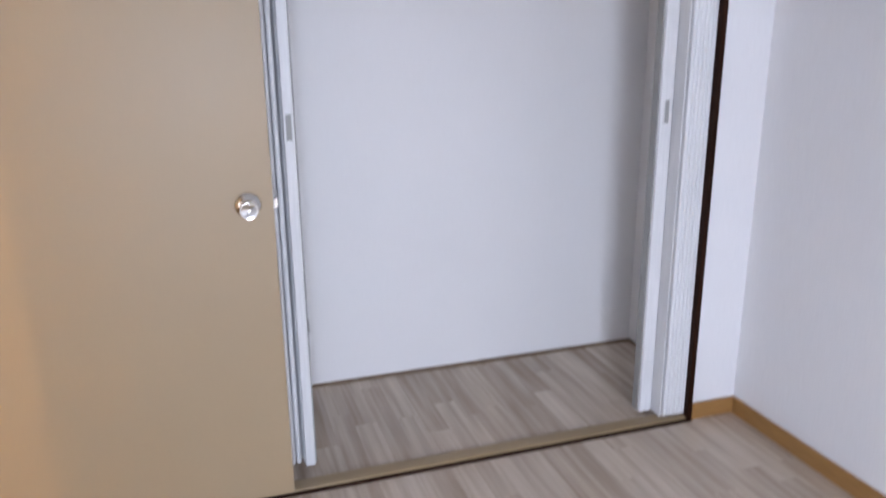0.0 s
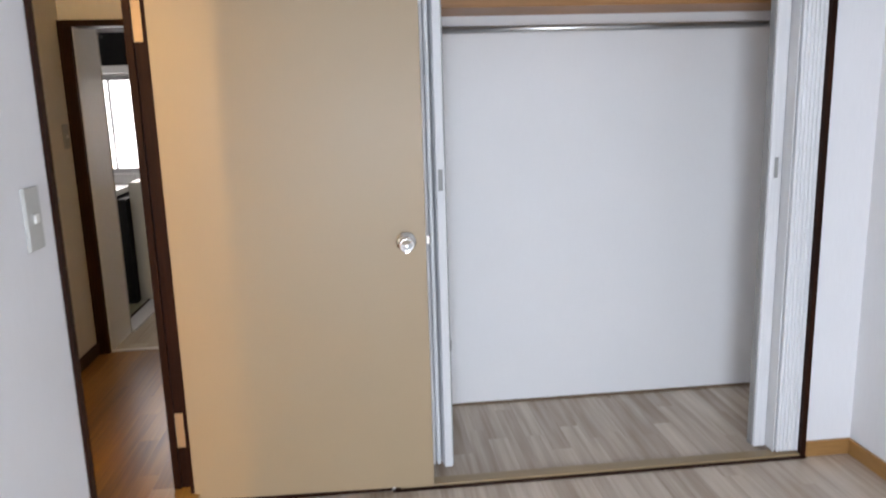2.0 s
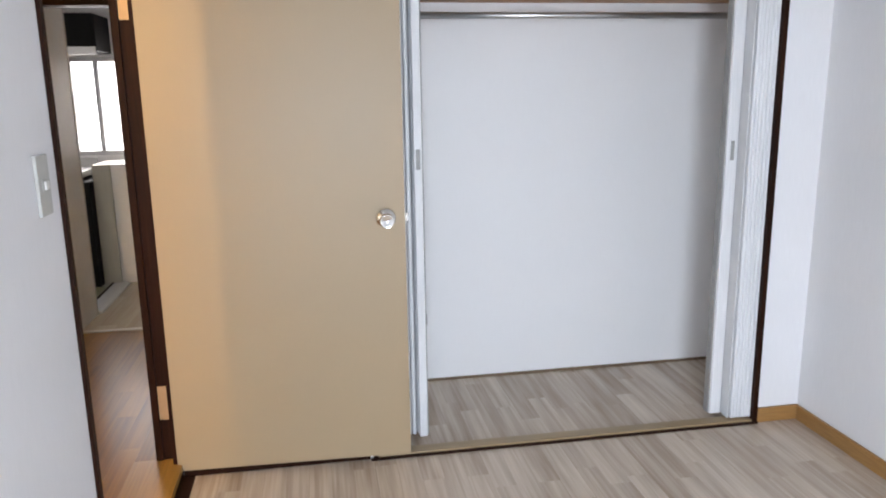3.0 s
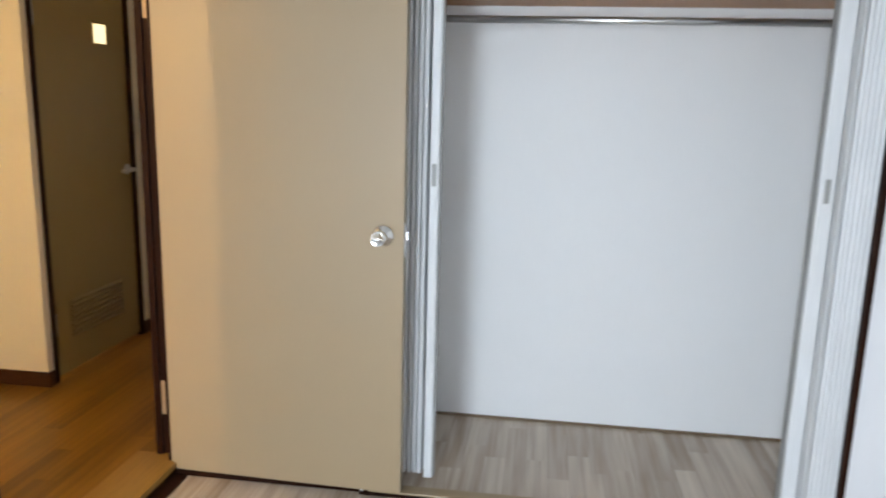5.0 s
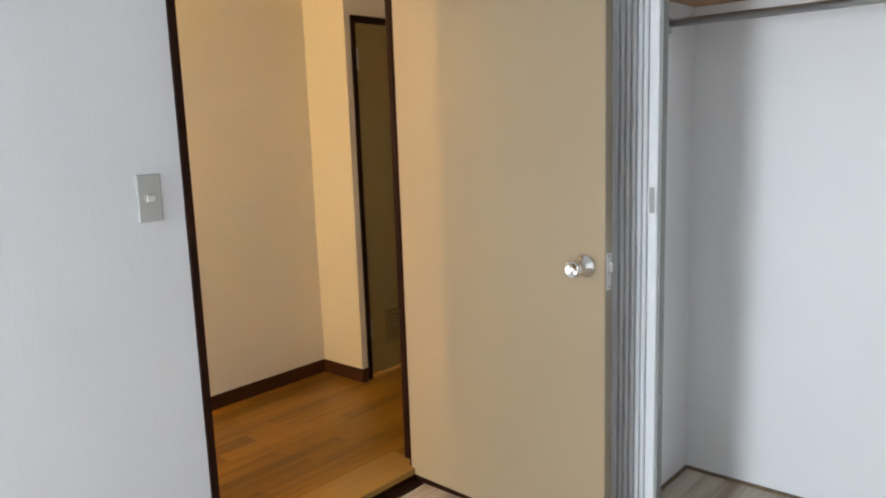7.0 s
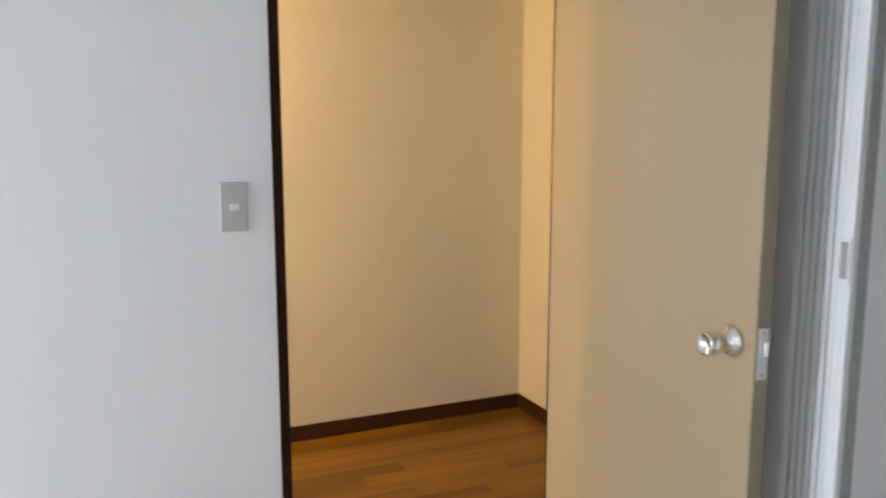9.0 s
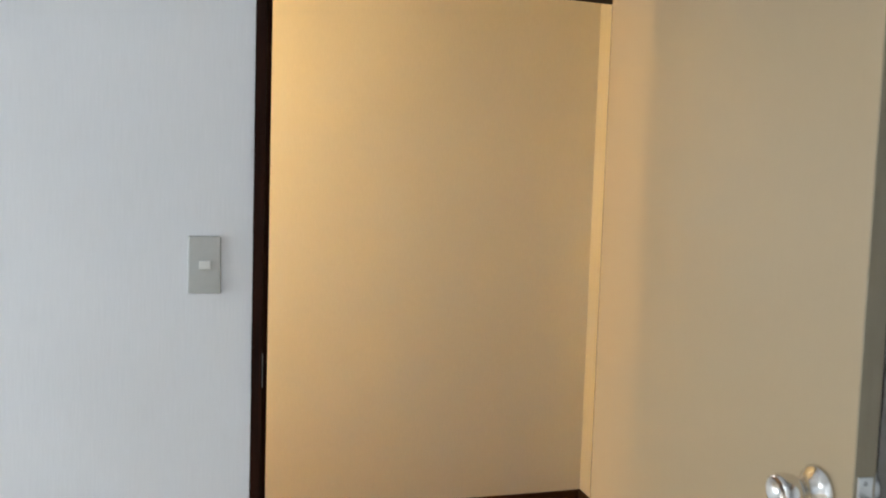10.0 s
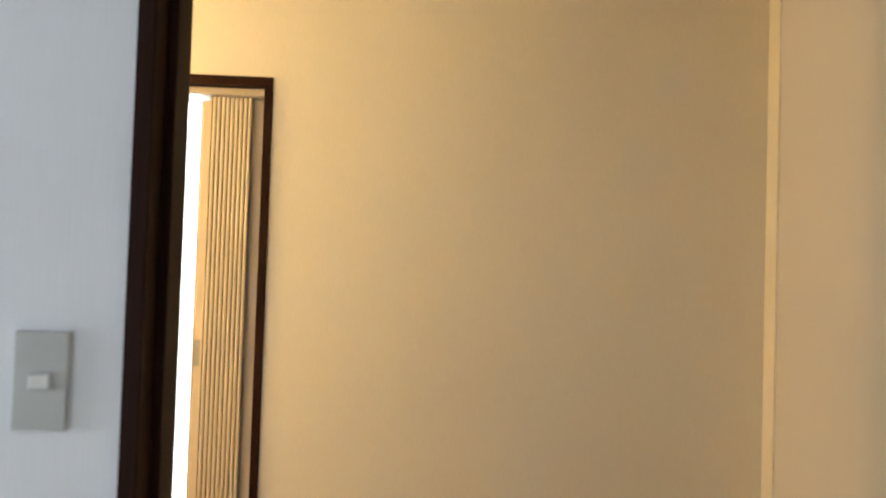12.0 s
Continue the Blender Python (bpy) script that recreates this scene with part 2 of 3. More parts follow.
win = thing("window_1", "tall aluminium window to the balcony", "window", at=(0.425, SOUTH - 0.05, 0.15), kind="structure")
for a in ((-0.375, 0.375, -0.03, 0.03, 0.0, 0.04), (-0.375, 0.375, -0.03, 0.03, 1.64, 1.68), (-0.375, -0.335, -0.03, 0.03, 0.04, 1.64),
          (0.335, 0.375, -0.03, 0.03, 0.04, 1.64), (-0.025, 0.025, -0.03, 0.03, 0.04, 1.64)):
    part("window_frame", box(*a, bevel=0.003), ALU, win)

# baseboards
for a in ((W - 0.012, W, SOUTH, -0.012, 0.0, 0.060), (FR + 0.002, W, -0.012, 0.0, 0.0, 0.060),
          (0.0, 0.012, SOUTH, DY0 - 0.03, 0.0, 0.060)):
    structure("baseboard", box(*a, bevel=0.003), BASE_WOOD, "honey-brown wooden baseboard along the floor", "baseboard")

# Dark colour here stands in for the shadow line under the open door.
structure("baseboard", box(0.031, FL - 0.011, -0.006, 0.0, 0.0, 0.05, bevel=0.002), DARK_WOOD, "baseboard behind the open door, coloured dark for the shade under it", "baseboard")

# closet shell
structure("closet_wall_back", box(CL - 0.1, W + 0.1, CD, CD + 0.08, -0.1, 2.2), CLOSET_BOARD, "plain white closet back board", "wall")
structure("closet_wall_side", box(CL - 0.06, CL, 0.12, CD, -0.1, 2.2), CLOSET_BOARD, "plain white closet side board", "wall")
structure("closet_wall_side", box(CR, W + 0.02, 0.12, CD, -0.1, 2.2), CLOSET_BOARD, "plain white closet side board", "wall")
structure("closet_ceiling", box(CL - 0.06, W + 0.02, 0.12, CD + 0.02, 2.13, 2.2), CLOSET_BOARD, "white closet ceiling board", "ceiling")
structure("trim", box(CL, CR, CD - 0.016, CD, 1.897, 1.952, bevel=0.003), MOULD, "grey rail across the top of the closet back", "trim")
for a in ((CL, CR, CD - 0.008, CD, 0.0, 0.010), (CL, CL + 0.008, 0.14, CD - 0.008, 0.0, 0.010), (CR - 0.008, CR, 0.14, CD - 0.008, 0.0, 0.010)):
    structure("trim", box(*a), BEAD, "thin brown bead along the closet floor", "trim")

# closet frame
cf = thing("closet_frame", "dark brown wooden closet door frame", "door frame", kind="structure")
part("jamb", box(FL, FL + 0.018, -0.012, 0.23, 0.0, FT - 0.026, bevel=0.002), DARK_WOOD, cf)
part("jamb", box(FR - 0.018, FR, -0.012, 0.23, 0.0, FT - 0.026, bevel=0.002), DARK_WOOD, cf)
part("head", box(FL, FR, -0.012, 0.23, FT - 0.026, FT, bevel=0.002), DARK_WOOD, cf)
part("top_track", boxes((FL + 0.018, FR - 0.018, 0.075, 0.087, FT - 0.038, FT - 0.027), (FL + 0.018, FR - 0.018, 0.155, 0.17, FT - 0.038, FT - 0.027),
                        (FL + 0.018, FR - 0.018, 0.088, 0.154, FT - 0.036, FT - 0.027)), WHITE_PAINT, cf, "white metal sliding track")
part("threshold", box(FL + 0.019, FR - 0.019, -0.008, 0.045, 0.0, 0.013, bevel=0.003), THRESHOLD, cf, "tan wooden threshold strip")
part("threshold_edge", box(FL - 0.01, FR, -0.022, -0.0085, 0.0, 0.007, bevel=0.002), DARK_WOOD, cf, "dark edge strip")

# closet shelf and rod
sh = thing("closet_shelf", "brown wooden closet shelf fixed to the back board", "shelf", at=(0, 0, 0))
part("board", box(CL, CR, 0.385, CD, 1.648, 1.686, bevel=0.003), SHELF_WOOD, sh)
part("ledger", box(CL, CR, CD - 0.018, CD - 0.0005, 1.612, 1.6475, bevel=0.002), CLOSET_BOARD, sh, "white ledger strip under the shelf")
rod = thing("clothes_rod", "polished steel clothes rod under the closet shelf", "clothes rod")
part("tube", lathe([(0, 0), (0.0125, 0), (0.0125, CR - CL - 0.012), (0, CR - CL - 0.012)], pose(CL + 0.006, 0.42, 1.574, 0, 90, 0), 24), STEEL, rod)
for x, s in ((CL, 1), (CR, -1)):
    br = part("bracket", lathe([(0, 0), (0.026, 0), (0.026, 0.006), (0.018, 0.012), (0.018, 0.03), (0.0135, 0.03)], pose(x, 0.42, 1.574, 0, 90 * s, 0), 24), STEEL, rod, "steel end socket")
    part("thumbscrew", boxes((x + s * 0.022 - 0.004, x + s * 0.022 + 0.004, 0.416, 0.424, 1.545, 1.563), (x + s * 0.022 - 0.012, x + s * 0.022 + 0.012, 0.417, 0.423, 1.545, 1.552), bevel=0.002), STEEL, br)


def accordion(name, label, x_wall, x_lead, y0, y1, z0, z1, folds, mat, lead_w=0.036, set_back=0.045, handle_z=1.062, fill=0.86):
    """Folded accordion door: zigzag panels from the jamb to a lead post with a recessed grip."""
    top = thing(name, label, "accordion door", at=((x_wall + x_lead) / 2, (y0 + y1) / 2, z0))
    inv = Matrix.Translation(-Vector(top.location))
    s = 1 if x_lead > x_wall else -1
    span = abs(x_lead - x_wall) - lead_w
    step = span / (2 * folds)

    def place(n, bm, m, parent=top, lab=""):
        bm.transform(inv)
        return part(n, bm, m, parent, lab)

    for i in range(2 * folds):
        xa, xb = x_wall + s * step * i, x_wall + s * step * (i + 1)
        ya, yb = (y0, y1) if i % 2 == 0 else (y1, y0)
        bm = bmesh.new()
        d = Vector((xb - xa, yb - ya, 0))
        n = Vector((-d.y, d.x, 0)).normalized() * 0.0022
        bot = [bm.verts.new((p.x, p.y, z0)) for p in (Vector((xa, ya, 0)) - n, Vector((xb, yb, 0)) - n, Vector((xb, yb, 0)) + n, Vector((xa, ya, 0)) + n)]
        tp = [bm.verts.new((v.co.x, v.co.y, z1)) for v in bot]
        bm.faces.new(bot), bm.faces.new(tp)
        for k in range(4):
            bm.faces.new((bot[k], bot[(k + 1) % 4], tp[(k + 1) % 4], tp[k]))
        place("panel", bm, mat)
        if i % 2 == 0:   # rounded pleat nose towards the room
            place("pleat", box(xa - step * fill, xa + step * fill, y0 - 0.008, y0 + 0.010, z0, z1, bevel=min(0.007, step * fill * 0.8)), mat)
    xl0, xl1 = sorted((x_lead - s * lead_w, x_lead))
    ly = y0 + set_back
    place("lead_post", box(xl0, xl1, ly, ly + 0.05, z0 - 0.003, z1 - 0.01, bevel=0.004), mat)
    e0, e1 = sorted((x_lead, x_lead + s * 0.005))
    place("seal_strip", box(e0, e1, ly + 0.01, ly + 0.042, z0, z1 - 0.012), SEAL, top, "grey magnetic seal strip")
    xc = (xl0 + xl1) / 2
    g = place("grip", boxes((xc - 0.013, xc + 0.013, ly - 0.003, ly, handle_z - 0.042, handle_z - 0.036), (xc - 0.013, xc + 0.013, ly - 0.003, ly, handle_z + 0.036, handle_z + 0.042),
                            (xc - 0.013, xc - 0.008, ly - 0.003, ly, handle_z - 0.036, handle_z + 0.036), (xc + 0.008, xc + 0.013, ly - 0.003, ly, handle_z - 0.036, handle_z + 0.036)), mat, top, "flush finger grip")
    place("recess", box(xc - 0.0078, xc + 0.0078, ly - 0.001, ly - 0.0002, handle_z - 0.036, handle_z + 0.036), SEAL, g)
    place("catch", box(e0 - 0.001, e1 + 0.004, ly + 0.016, ly + 0.032, 0.45, 0.49, bevel=0.001), SEAL, top, "small grey catch")
    return top


accordion("accordion_door", "white vinyl accordion door folded against the closet jamb beside the open door", FL + 0.040, 0.903, 0.130, 0.195, 0.016, FT - 0.04, 8, VINYL, lead_w=0.03, set_back=-0.024)
accordion("accordion_door", "white vinyl accordion door folded against the closet jamb by the corner", FR - 0.021, 2.038, 0.018, 0.11, 0.016, FT - 0.032, 6, VINYL, lead_w=0.046, set_back=0.055, fill=0.985)

# ---- doorway and door ----
df = thing("door_frame", "dark brown wooden door frame with a raised oak sill", "door frame", kind="structure")
part("jamb", box(-WT - 0.006, 0.008, DY0 - 0.023, DY0, HF, DTOP, bevel=0.002), DARK_WOOD, df)
part("door_stop", box(-WT + 0.03, -0.04, DY0, DY0 + 0.012, HF, DTOP - 0.012, bevel=0.002), DARK_WOOD, df)
part("jamb", box(-0.064, -0.0005, DY1, DY1 + 0.03, 0.0, DTOP, bevel=0.001), DARK_WOOD, df)
part("door_stop", box(-0.064, -0.04, DY1 - 0.01, DY1, HF, DTOP - 0.012, bevel=0.002), DARK_WOOD, df)
part("head", boxes((-WT - 0.006, 0.008, DY0 - 0.023, -0.0005, DTOP, DTOP + 0.02), (-WT - 0.006, -0.0005, -0.0005, DY1 + 0.03, DTOP, DTOP + 0.02)), DARK_WOOD, df)
part("casing", box(-0.0004, 0.03, -0.005, -0.0006, 0.0, DTOP + 0.02), DARK_WOOD, df)
part("sill", boxes((-WT - 0.01, 0.03, DY0, -0.001, HF - 0.018, HF + 0.004), (-WT - 0.01, -0.001, -0.001, DY1, HF - 0.018, HF + 0.004)), SILL_WOOD, df, "honey oak sill board")
part("riser", box(-0.02, 0.024, DY0, -0.001, 0.0, HF - 0.0185), DARK_WOOD, df, "dark brown riser under the sill")
part("floor_edge", box(0.0242, 0.07, DY0, -0.013, 0.0, 0.007, bevel=0.002), DARK_WOOD, df, "dark floor edging")
st = part("strike_plate", box(-0.034, -0.012, DY0, DY0 + 0.0015, 0.865, 0.935), STEEL, df, "steel strike plate")
part("strike_hole", box(-0.029, -0.017, DY0 + 0.0015, DY0 + 0.002, 0.885, 0.915), SLOT, st)

LEN, TH, DB, DT = 0.806, 0.036, 0.027, 1.782
door = thing("door_1", "cream flush door standing open against the closet wall", "door", at=(0.014, -0.012, DB), kind="structure")
door.rotation_euler = (0, 0, radians(-2.0))
part("leaf", box(0.0, LEN, 0.0, TH, 0.0, DT - DB, bevel=0.0015), DOOR_PAINT, door)
# edge band and lock on the free edge
part("edge_band", box(LEN, LEN + 0.0012, 0.001, TH - 0.001, 0.001, DT - DB - 0.001), DOOR_EDGE, door, "tan edge band")
KZ = 0.885 - DB
fp = part("lock_plate", box(LEN + 0.0012, LEN + 0.003, 0.006, TH - 0.006, KZ - 0.065, KZ + 0.04, bevel=0.0006), STEEL, door, "steel latch face plate")
part("latch_bolt", box(LEN + 0.003, LEN + 0.013, 0.011, TH - 0.011, KZ - 0.014, KZ + 0.014, bevel=0.002), CHROME, fp)
for z in (KZ - 0.055, KZ + 0.031):
    part("screw", lathe([(0, 0), (0.0035, 0), (0.003, 0.001), (0, 0.001)], pose(LEN + 0.003, TH / 2, z, 0, 90, 0), 12), SEAL, fp)
KNOB = [(0, 0), (0.033, 0), (0.034, 0.003), (0.031, 0.008), (0.022, 0.013), (0.014, 0.017), (0.0125, 0.028), (0.0165, 0.034), (0.0225, 0.041),
        (0.0245, 0.05), (0.0245, 0.064), (0.0225, 0.07), (0.02, 0.0705), (0.008, 0.062), (0.0, 0.0605)]
part("knob", lathe(KNOB, pose(LEN - 0.063, 0, KZ, 90, 0, 0)), CHROME, door, "satin chrome round knob with a dished end")
part("knob", lathe([(r, h * 0.75) for r, h in KNOB], pose(LEN - 0.063, TH, KZ, -90, 0, 0)), CHROME, door, "satin chrome round knob with a dished end")
for z in (1.526 - DB, 0.20 - DB):
    h = part("hinge", box(-0.056, -0.012, 0.049, 0.0525, z, z + 0.122, bevel=0.0005), BRASS, door, "tan metal hinge leaf")
    part("hinge_pin", lathe([(0, 0), (0.006, 0), (0.006, 0.122), (0, 0.122)], pose(-0.008, 0.046, z), 12), BRASS, h)


def wall_plate(name, label, category, y, z, kind):
    p = thing(name, label, category, at=(0, y, z))
    part("plate", box(0, 0.0075, -0.0325, 0.0325, -0.06, 0.06, bevel=0.0025), SWITCH_GREY, p)
    if kind == "switch":
        k = part("rocker_frame", box(0.0075, 0.009, -0.0145, 0.0145, -0.0115, 0.0115, bevel=0.0005), SWITCH_GREY, p)
        bm = box(0.009, 0.0135, -0.0115, 0.0115, -0.0085, 0.0085, bevel=0.0015)
        bm.transform(pose(0, 0, 0, 0, 0, 4))
        part("rocker", bm, SWITCH_WHITE, k, "small white rocker switch")
    else:
        for dz in (-0.02, 0.02):
            k = part("socket", box(0.0075, 0.009, -0.013, 0.013, dz - 0.014, dz + 0.014, bevel=0.001), SWITCH_WHITE, p)
            part("slots", boxes((0.009, 0.0094, -0.007, -0.005, dz - 0.004, dz + 0.004), (0.009, 0.0094, 0.005, 0.007, dz - 0.004, dz + 0.004)), SLOT, k)
    return p


wall_plate("light_switch", "grey plastic light switch plate beside the doorway", "light switch", -0.9125, 1.132, "switch")
wall_plate("power_outlet", "grey plastic power outlet low on the white wall", "power outlet", -0.915, 0.168, "outlet")

# ---- hall ----
hall_switch = wall_plate("light_switch", "pale plastic light switch plate beside the bathroom door", "light switch", 1.505, 1.2, "switch")
hall_switch.location.x = -0.818
HD0, HD1, HDT = 0.588, 1.262, 1.770     # bathroom door
PX = -0.818                              # face of the bathroom wall
KY = 1.60                                # kitchen doorway
WY0, WY1, WTOP = -1.66, -0.879, 1.766    # opening to the wash room
structure("hall_floor", box(-1.2, -0.02, -3.1, KY, -0.12, HF - 0.0045), SILL_WOOD, "subfloor under honey oak floor boards", "floor")
structure("hall_ceiling", box(-1.25, 0.0, -3.1, KY + 0.1, HT, HT + 0.1), CEILING, "white hall ceiling", "ceiling")
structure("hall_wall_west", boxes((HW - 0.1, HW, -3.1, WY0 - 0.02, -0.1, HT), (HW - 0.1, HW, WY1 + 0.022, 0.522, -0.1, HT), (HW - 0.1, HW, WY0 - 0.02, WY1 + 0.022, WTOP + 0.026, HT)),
          HALL_PAPER, "pale wallpaper hall wall with warm lamp light put into its tint", "wall")
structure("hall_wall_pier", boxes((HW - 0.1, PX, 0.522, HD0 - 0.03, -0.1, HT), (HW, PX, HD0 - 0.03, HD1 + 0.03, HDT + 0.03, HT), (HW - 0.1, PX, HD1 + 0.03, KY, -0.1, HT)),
          HALL_PAPER, "pale wallpaper wall round the bathroom door, tinted for warm lamp light", "wall")
structure("hall_wall_closet", boxes((-0.064, 0.0, DY1 + 0.03, KY, -0.1, HT)), HALL_PAPER, "pale wallpaper wall behind the closet, tinted for warm lamp light", "wall")
structure("hall_wall_closet_back", box(0.0, CL - 0.06, 0.12, CD + 0.08, -0.1, 2.2), HALL_PAPER, "blind wall beside the closet", "wall")
structure("hall_wall_south", box(-1.25, -WT, -3.2, -3.1, -0.1, HT), HALL_PAPER, "pale wallpaper wall at the hall's end, tinted for warm lamp light", "wall")
structure("bathroom_wall", boxes((-2.1, -2.0, 0.4, 1.6, -0.1, HT), (-2.0, HW - 0.1, 0.4, 0.5, -0.1, HT), (-2.0, HW - 0.1, 1.5, 1.6, -0.1, HT)), HALL_PAPER, "plain bathroom wall behind the closed door", "wall")
structure("bathroom_floor", box(-2.0, PX - 0.1, 0.5, 1.5, -0.1, HF - 0.006), CABINET, "pale bathroom floor behind the closed door", "floor")
structure("bathroom_ceiling", box(-2.0, HW - 0.1, 0.5, 1.5, HT - 0.1, HT), CEILING, "plain bathroom ceiling", "ceiling")
for a in ((HW, HW + 0.01, WY1 + 0.024, 0.512, HF, HF + 0.066), (HW, HW + 0.01, -3.1, WY0 - 0.024, HF, HF + 0.066), (HW, PX + 0.01, 0.512, 0.522, HF, HF + 0.066),
          (PX, PX + 0.01, 0.522, HD0 - 0.032, HF, HF + 0.066), (PX, PX + 0.01, HD1 + 0.032, KY, HF, HF + 0.066), (-0.074, -0.064, DY1 + 0.032, KY, HF, HF + 0.066),
          (-WT - 0.01, -WT, -3.1, DY0 - 0.03, HF, HF + 0.066)):
    structure("baseboard", box(*a, bevel=0.002), HALL_BASE, "dark brown hall baseboard", "baseboard")

bd = thing("door_2", "closed tan bathroom door with a ventilation grille and small lit pane", "door", at=(PX - 0.03, HD0, HF), kind="structure")


def bpart(n, a, m, parent, lab="", bevel=0.002):
    bm = box(*a, bevel=bevel)
    bm.transform(Matrix.Translation(-Vector(bd.location)))
    return part(n, bm, m, parent, lab)


for a in ((PX - 0.1, PX + 0.008, HD0 - 0.028, HD0 - 0.004, HF, HDT), (PX - 0.1, PX + 0.008, HD1 + 0.004, HD1 + 0.028, HF, HDT), (PX - 0.1, PX + 0.008, HD0 - 0.028, HD1 + 0.028, HDT, HDT + 0.026)):
    bpart("frame", a, DARK_WOOD, bd, "dark brown frame")
GY0, GY1, GZ0, GZ1 = 0.70, 1.115, 0.21, 0.385
PY0, PY1, PZ0, PZ1 = 1.005, 1.105, 1.512, 1.597
leaf = bpart("leaf", (PX - 0.04, PX - 0.006, HD0, HD1, HF + 0.016, HDT - 0.004), BATH_DOOR, bd)
pane = bpart("pane", (PX - 0.006, PX - 0.003, PY0, PY1, PZ0, PZ1), LIT_GLASS, bd, "small lit frosted pane", 0.0)
for a in ((PY0 - 0.01, PY1 + 0.01, PZ0 - 0.01, PZ0), (PY0 - 0.01, PY1 + 0.01, PZ1, PZ1 + 0.01), (PY0 - 0.01, PY0, PZ0, PZ1), (PY1, PY1 + 0.01, PZ0, PZ1)):
    bpart("pane_frame", (PX - 0.006, PX, *a), BATH_DOOR, pane, bevel=0.001)
gr = bpart("grille", (PX - 0.006, PX - 0.0045, GY0, GY1, GZ0, GZ1), BATH_GRILLE, bd, "louvred ventilation grille", 0.0)
for i in range(8):
    z = GZ0 + 0.012 + i * 0.0225
    bm = box(-0.007, 0.007, GY0 + 0.008, GY1 - 0.008, -0.0035, 0.0035)
    bm.transform(Matrix.Translation((PX + 0.001, 0, z)) @ pose(0, 0, 0, 0, 35, 0))
    bm.transform(Matrix.Translation(-Vector(bd.location)))
    part("slat", bm, BATH_GRILLE, gr)
lv = part("lever", lathe([(0, 0), (0.026, 0), (0.026, 0.004), (0.02, 0.009), (0.009, 0.011), (0.009, 0.042), (0, 0.042)], Matrix.Translation((PX - 0.006, 1.225, 0.92)) @ Matrix.Translation(-Vector(bd.location)) @ pose(0, 0, 0, 0, 90, 0)), STEEL, bd, "dull steel lever handle on a round rose")
bpart("lever_grip", (PX + 0.03, PX + 0.044, 1.115, 1.236, 0.911, 0.929), STEEL, lv, "", 0.005)
for z in (0.25, 1.55):
    bpart("hinge", (PX - 0.006, PX + 0.004, HD0 - 0.003, HD0 + 0.008, z, z + 0.1), STEEL, bd, "steel hinge", 0.002)

# opening to the wash room with its folded door
wf = thing("wash_frame", "dark brown door frame of the wash room", "door frame", kind="structure")
part("jamb", box(HW - 0.11, HW + 0.01, WY1, WY1 + 0.022, HF, WTOP, bevel=0.002), DARK_WOOD, wf)
part("jamb", box(HW - 0.11, HW + 0.01, WY0 - 0.02, WY0, HF, WTOP, bevel=0.002), DARK_WOOD, wf)
part("head", box(HW - 0.11, HW + 0.01, WY0 - 0.02, WY1 + 0.022, WTOP, WTOP + 0.026, bevel=0.002), DARK_WOOD, wf)
part("side_channel", box(HW - 0.095, HW - 0.055, WY1 - 0.052, WY1, HF, WTOP - 0.02, bevel=0.002), CREAM_VINYL, wf, "cream side channel")
part("track", box(HW - 0.09, HW - 0.02, WY0, WY1, WTOP - 0.02, WTOP - 0.0005, bevel=0.002), CREAM_VINYL, wf, "cream top track")
wd = accordion("accordion_door", "cream vinyl accordion door half folded in the wash room doorway", 0.0, -0.135, 0.0, 0.045, 0.0, WTOP - HF - 0.03, 9, CREAM_VINYL, lead_w=0.026, set_back=0.012, handle_z=0.98, fill=0.86)
wd.matrix_basis = pose(HW - 0.04, WY1 - 0.045, HF + 0.008, 0, 0, 90) @ Matrix.Translation((-0.0675, 0.0225, 0))
structure("wash_floor", box(-2.4, -1.2, -2.3, -0.4, -0.1, HF), GREEN_FLOOR, "pale wash room floor", "floor")
structure("wash_ceiling", box(-2.4, HW - 0.1, -2.3, -0.4, HT, HT + 0.1), CEILING, "white wash room ceiling", "ceiling")
structure("wash_wall", boxes((-2.4, HW - 0.1, -0.5, -0.4, -0.1, HT), (-2.4, HW - 0.1, -2.3, -2.2, -0.1, HT)), WHITE_PAINT, "white wash room wall", "wall")
structure("wash_wall_west", boxes((-2.4, -2.3, -2.2, -1.95, -0.1, HT), (-2.4, -2.3, -0.95, -0.5, -0.1, HT), (-2.4, -2.3, -1.95, -0.95, -0.1, 0.15), (-2.4, -2.3, -1.95, -0.95, 2.0, HT)),
          WHITE_PAINT, "white wash room wall with a window", "wall")
tagged(part("backdrop", box(-3.6, -3.55, -4.0, 1.0, -1.0, 4.0), DAY_GLOW), "overexposed daylight outside the wash room window", "daylight", kind="structure")

# hall lamp
hl = thing("ceiling_lamp", "bare bulb holder hanging on a short cord in the hall", "ceiling lamp", at=(-0.76, -2.20, HT))
part("base", lathe([(0, 0), (0.08, 0), (0.08, -0.03), (0, -0.03)], pose(0, 0, 0)), WHITE_PAINT, hl)
part("cord", lathe([(0, 0), (0.004, 0), (0.004, -0.38), (0, -0.38)], pose(0, 0, -0.03), 10), BLACK, hl)
part("socket", lathe([(0, 0), (0.02, -0.005), (0.024, -0.045), (0, -0.045)], pose(0, 0, -0.405)), WHITE_PAINT, hl)

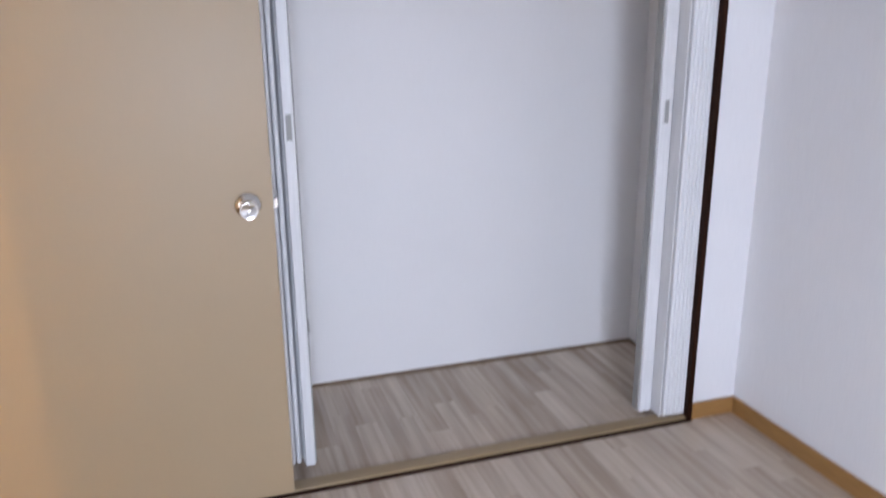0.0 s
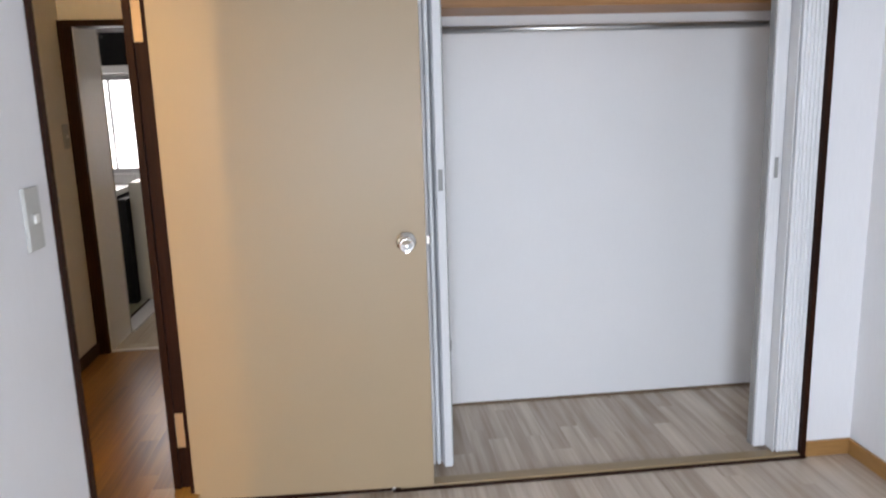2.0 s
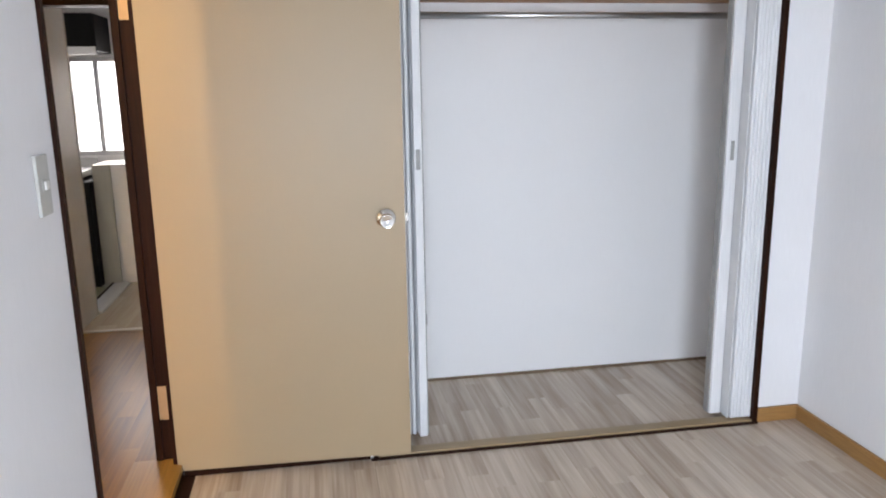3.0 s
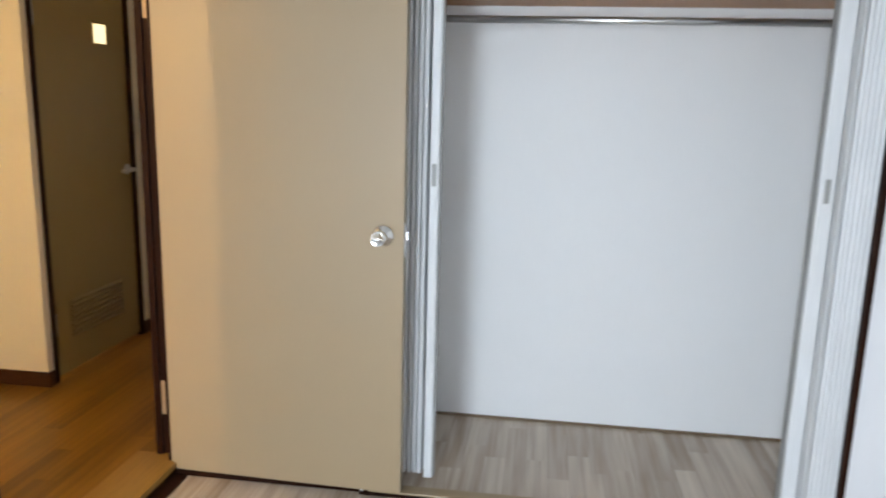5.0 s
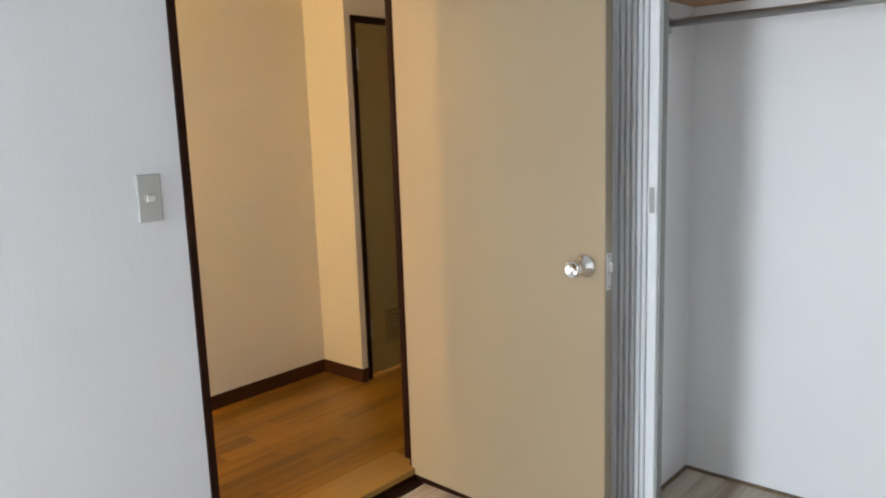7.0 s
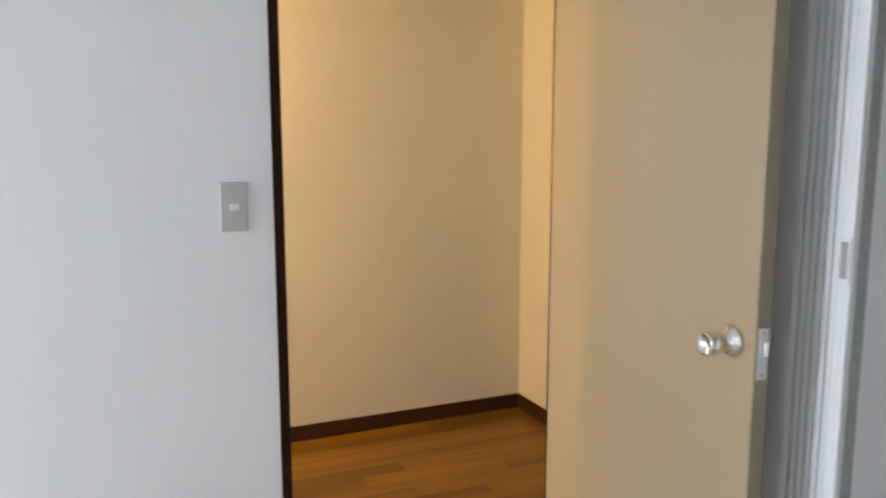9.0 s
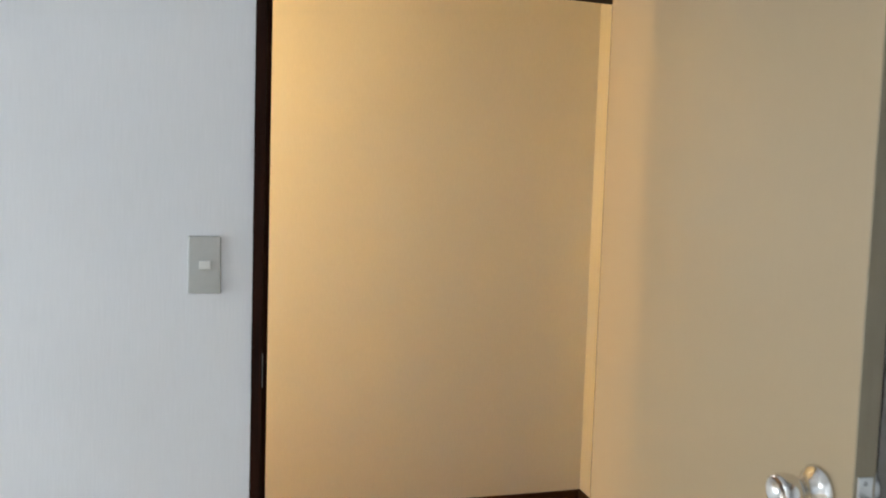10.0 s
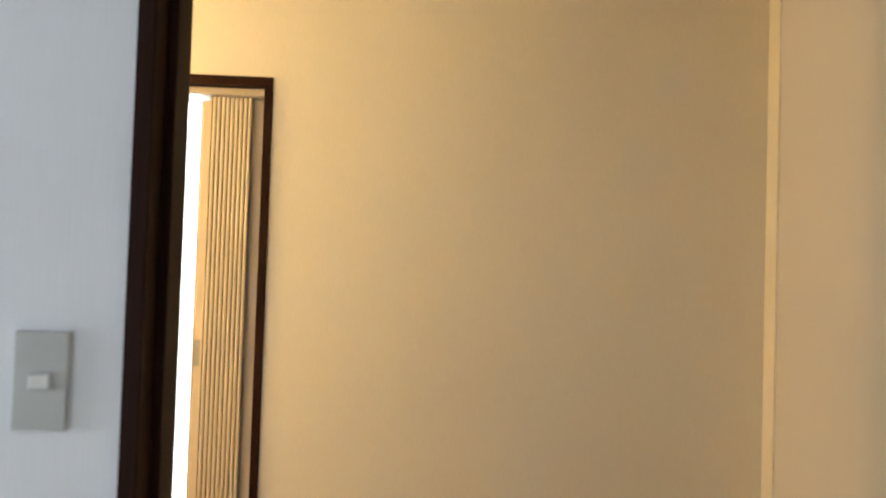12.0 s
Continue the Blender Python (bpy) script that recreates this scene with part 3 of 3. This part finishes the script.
# ---- kitchen beyond the hall ----
kf = thing("kitchen_frame", "dark brown frame of the kitchen doorway", "door frame", kind="structure")
part("jamb", box(PX - 0.005, -0.759, KY - 0.03, KY + 0.003, HF, 1.727, bevel=0.002), DARK_WOOD, kf)
part("jamb", box(-0.09, -0.0645, KY - 0.03, KY + 0.1, HF, 1.727, bevel=0.002), DARK_WOOD, kf)
part("head", box(PX - 0.005, -0.0645, KY - 0.03, KY + 0.1, 1.727, 1.757, bevel=0.002), DARK_WOOD, kf)
part("threshold", box(-0.757, -0.09, KY - 0.004, KY + 0.03, HF - 0.01, HF + 0.006, bevel=0.002), STEEL, kf, "metal floor edge strip")
structure("kitchen_floor", box(-2.2, 1.2, KY, 3.2, -0.1, HF - 0.004), CABINET, "subfloor of the kitchen", "floor")
structure("kitchen_ceiling", box(-2.2, 1.2, KY, 3.2, HT, HT + 0.1), CEILING, "white kitchen ceiling", "ceiling")
structure("kitchen_wall_side", boxes((-2.3, -2.2, KY, 3.2, -0.1, HT), (1.2, 1.3, KY, 3.2, -0.1, HT)), WHITE_PAINT, "white kitchen wall", "wall")
structure("kitchen_wall_south", boxes((-2.2, PX, KY, KY + 0.1, -0.1, HT), (-0.064, 1.2, KY, KY + 0.1, -0.1, HT), (PX, -0.064, KY, KY + 0.1, 1.7575, HT)), WHITE_PAINT, "white kitchen wall round the doorway", "wall")
structure("kitchen_wall_north", boxes((-2.2, -1.55, 3.08, 3.18, -0.1, HT), (-0.45, 1.2, 3.08, 3.18, -0.1, HT), (-1.55, -0.45, 3.08, 3.18, -0.1, 0.88), (-1.55, -0.45, 3.08, 3.18, 1.545, HT)),
          WHITE_PAINT, "white kitchen wall with a bright window", "wall")
kw = thing("window_2", "bright kitchen window with aluminium sashes", "window", at=(-1.0, 3.1, 0.88), kind="structure")
for a in ((-0.55, 0.55, -0.02, 0.03, 0.0, 0.03), (-0.55, 0.55, -0.02, 0.03, 0.635, 0.665), (-0.55, -0.52, -0.02, 0.03, 0.03, 0.635), (0.52, 0.55, -0.02, 0.03, 0.03, 0.635),
          (-0.088, -0.076, -0.02, 0.02, 0.03, 0.635), (0.068, 0.098, -0.02, 0.02, 0.03, 0.635)):
    part("window_frame", box(*a, bevel=0.002), ALU, kw)
tagged(part("backdrop", box(-3.5, 1.5, 4.2, 4.25, -1.0, 4.0), DAY_GLOW), "overexposed daylight outside the kitchen window", "daylight", kind="structure")

pp = thing("partition_panel", "white partition panel edged in steel beside the kitchen doorway", "partition", at=(-0.79, 1.72, HF))
part("panel", box(-0.018, 0.034, -0.115, 0.228, 0.0, 1.745, bevel=0.002), WHITE_PAINT, pp)
part("edge_trim", box(-0.018, 0.038, 0.228, 0.238, 0.0, 1.745, bevel=0.002), ALU, pp, "thin aluminium edge")

kc = thing("kitchen_counter", "kitchen counter with a steel top over a dark open base", "kitchen counter", at=(-1.4, 2.85, HF))
part("worktop", box(-0.8, 0.44, -0.3, 0.22, 0.72, 0.76, bevel=0.006), STEEL, kc)
part("splash_rim", box(-0.8, 0.44, 0.2, 0.22, 0.76, 0.82, bevel=0.004), STEEL, kc)
part("base", box(-0.8, 0.495, -0.25, 0.2, 0.0, 0.7, bevel=0.003), BLACK, kc, "dark base")
part("end_panel", box(0.498, 0.61, -0.17, 0.2, 0.0, 0.80, bevel=0.003), CABINET, kc, "pale grey-green end panel")
fb = thing("kitchen_cabinet", "white low kitchen cabinet beside the counter", "cabinet", at=(-0.6, 2.87, HF))
part("body", box(-0.195, 0.4, -0.18, 0.19, 0.0, 0.8, bevel=0.004), WHITE_PAINT, fb)
part("door", box(-0.18, 0.1, -0.198, -0.181, 0.06, 0.78, bevel=0.004), WHITE_PAINT, fb)
rh = thing("range_hood", "black enamel range hood over the kitchen counter", "range hood", at=(-1.2, 2.88, 1.565))
part("canopy", box(-0.35, 0.40, -0.17, 0.2, 0.0, 0.235, bevel=0.008), BLACK, rh)
part("front_lip", box(-0.35, 0.40, -0.185, -0.17, -0.02, 0.03, bevel=0.003), STEEL, rh)
wl = structure("kitchen_edge", box(-0.853, -0.838, 1.965, 2.67, HF, HF + 0.014, bevel=0.003), DARK_WOOD, "dark floor edge strip", "trim")
structure("kitchen_floor_mat", box(-1.5, -0.855, 1.95, 2.6, HF - 0.002, HF + 0.003), GREEN_FLOOR, "olive vinyl floor by the counter", "floor")


# Added strip: daylight sheen on the kitchen floor, built as a pale shape.
structure("floor_edge", box(-0.837, -0.735, 1.965, 2.67, HF - 0.003, HF + 0.012, bevel=0.003), PALE_SHEEN, "pale glossy strip for the window's sheen on the kitchen floor", "trim")


# ---- floor boards ----
def planks(parent_name, x0, x1, y0, y1, z, width, length, mat, seed, gap=0.0002):
    rnd = random.Random(seed)
    parent = bpy.data.objects[parent_name]
    meshes = {}
    n = round((x1 - x0) / width)
    w = (x1 - x0) / n
    for i in range(n):
        y = y0 - rnd.random() * length * 0.9
        while y < y1:
            a, c = max(y, y0), min(y + length, y1)
            y += length
            if c - a < 0.02:
                continue
            key = round(c - a, 3)
            if key not in meshes:
                me = bpy.data.meshes.new("plank")
                bm = box(gap, w - gap, gap, c - a - gap, -0.004, 0.0, bevel=0.0)
                bmesh.ops.recalc_face_normals(bm, faces=bm.faces)
                bm.to_mesh(me)
                bm.free()
                me.materials.append(mat)
                meshes[key] = me
            ob = new("plank", meshes[key])
            ob.parent = parent
            ob.location = (x0 + i * w, a, z)


planks("floor", 0.0, W, SOUTH, CD, 0.0, 0.0765, 0.61, ROOM_PLANK, 3)
planks("hall_floor", -1.107, -WT - 0.011, -3.1, KY, HF, 0.076, 0.91, HALL_PLANK, 5)
planks("hall_floor", -WT - 0.011, -0.0645, DY1, KY, HF, 0.07, 0.91, HALL_PLANK, 6)
planks("kitchen_floor", -0.79, 0.2, KY, 3.1, HF, 0.1, 0.91, KITCHEN_PLANK, 8)
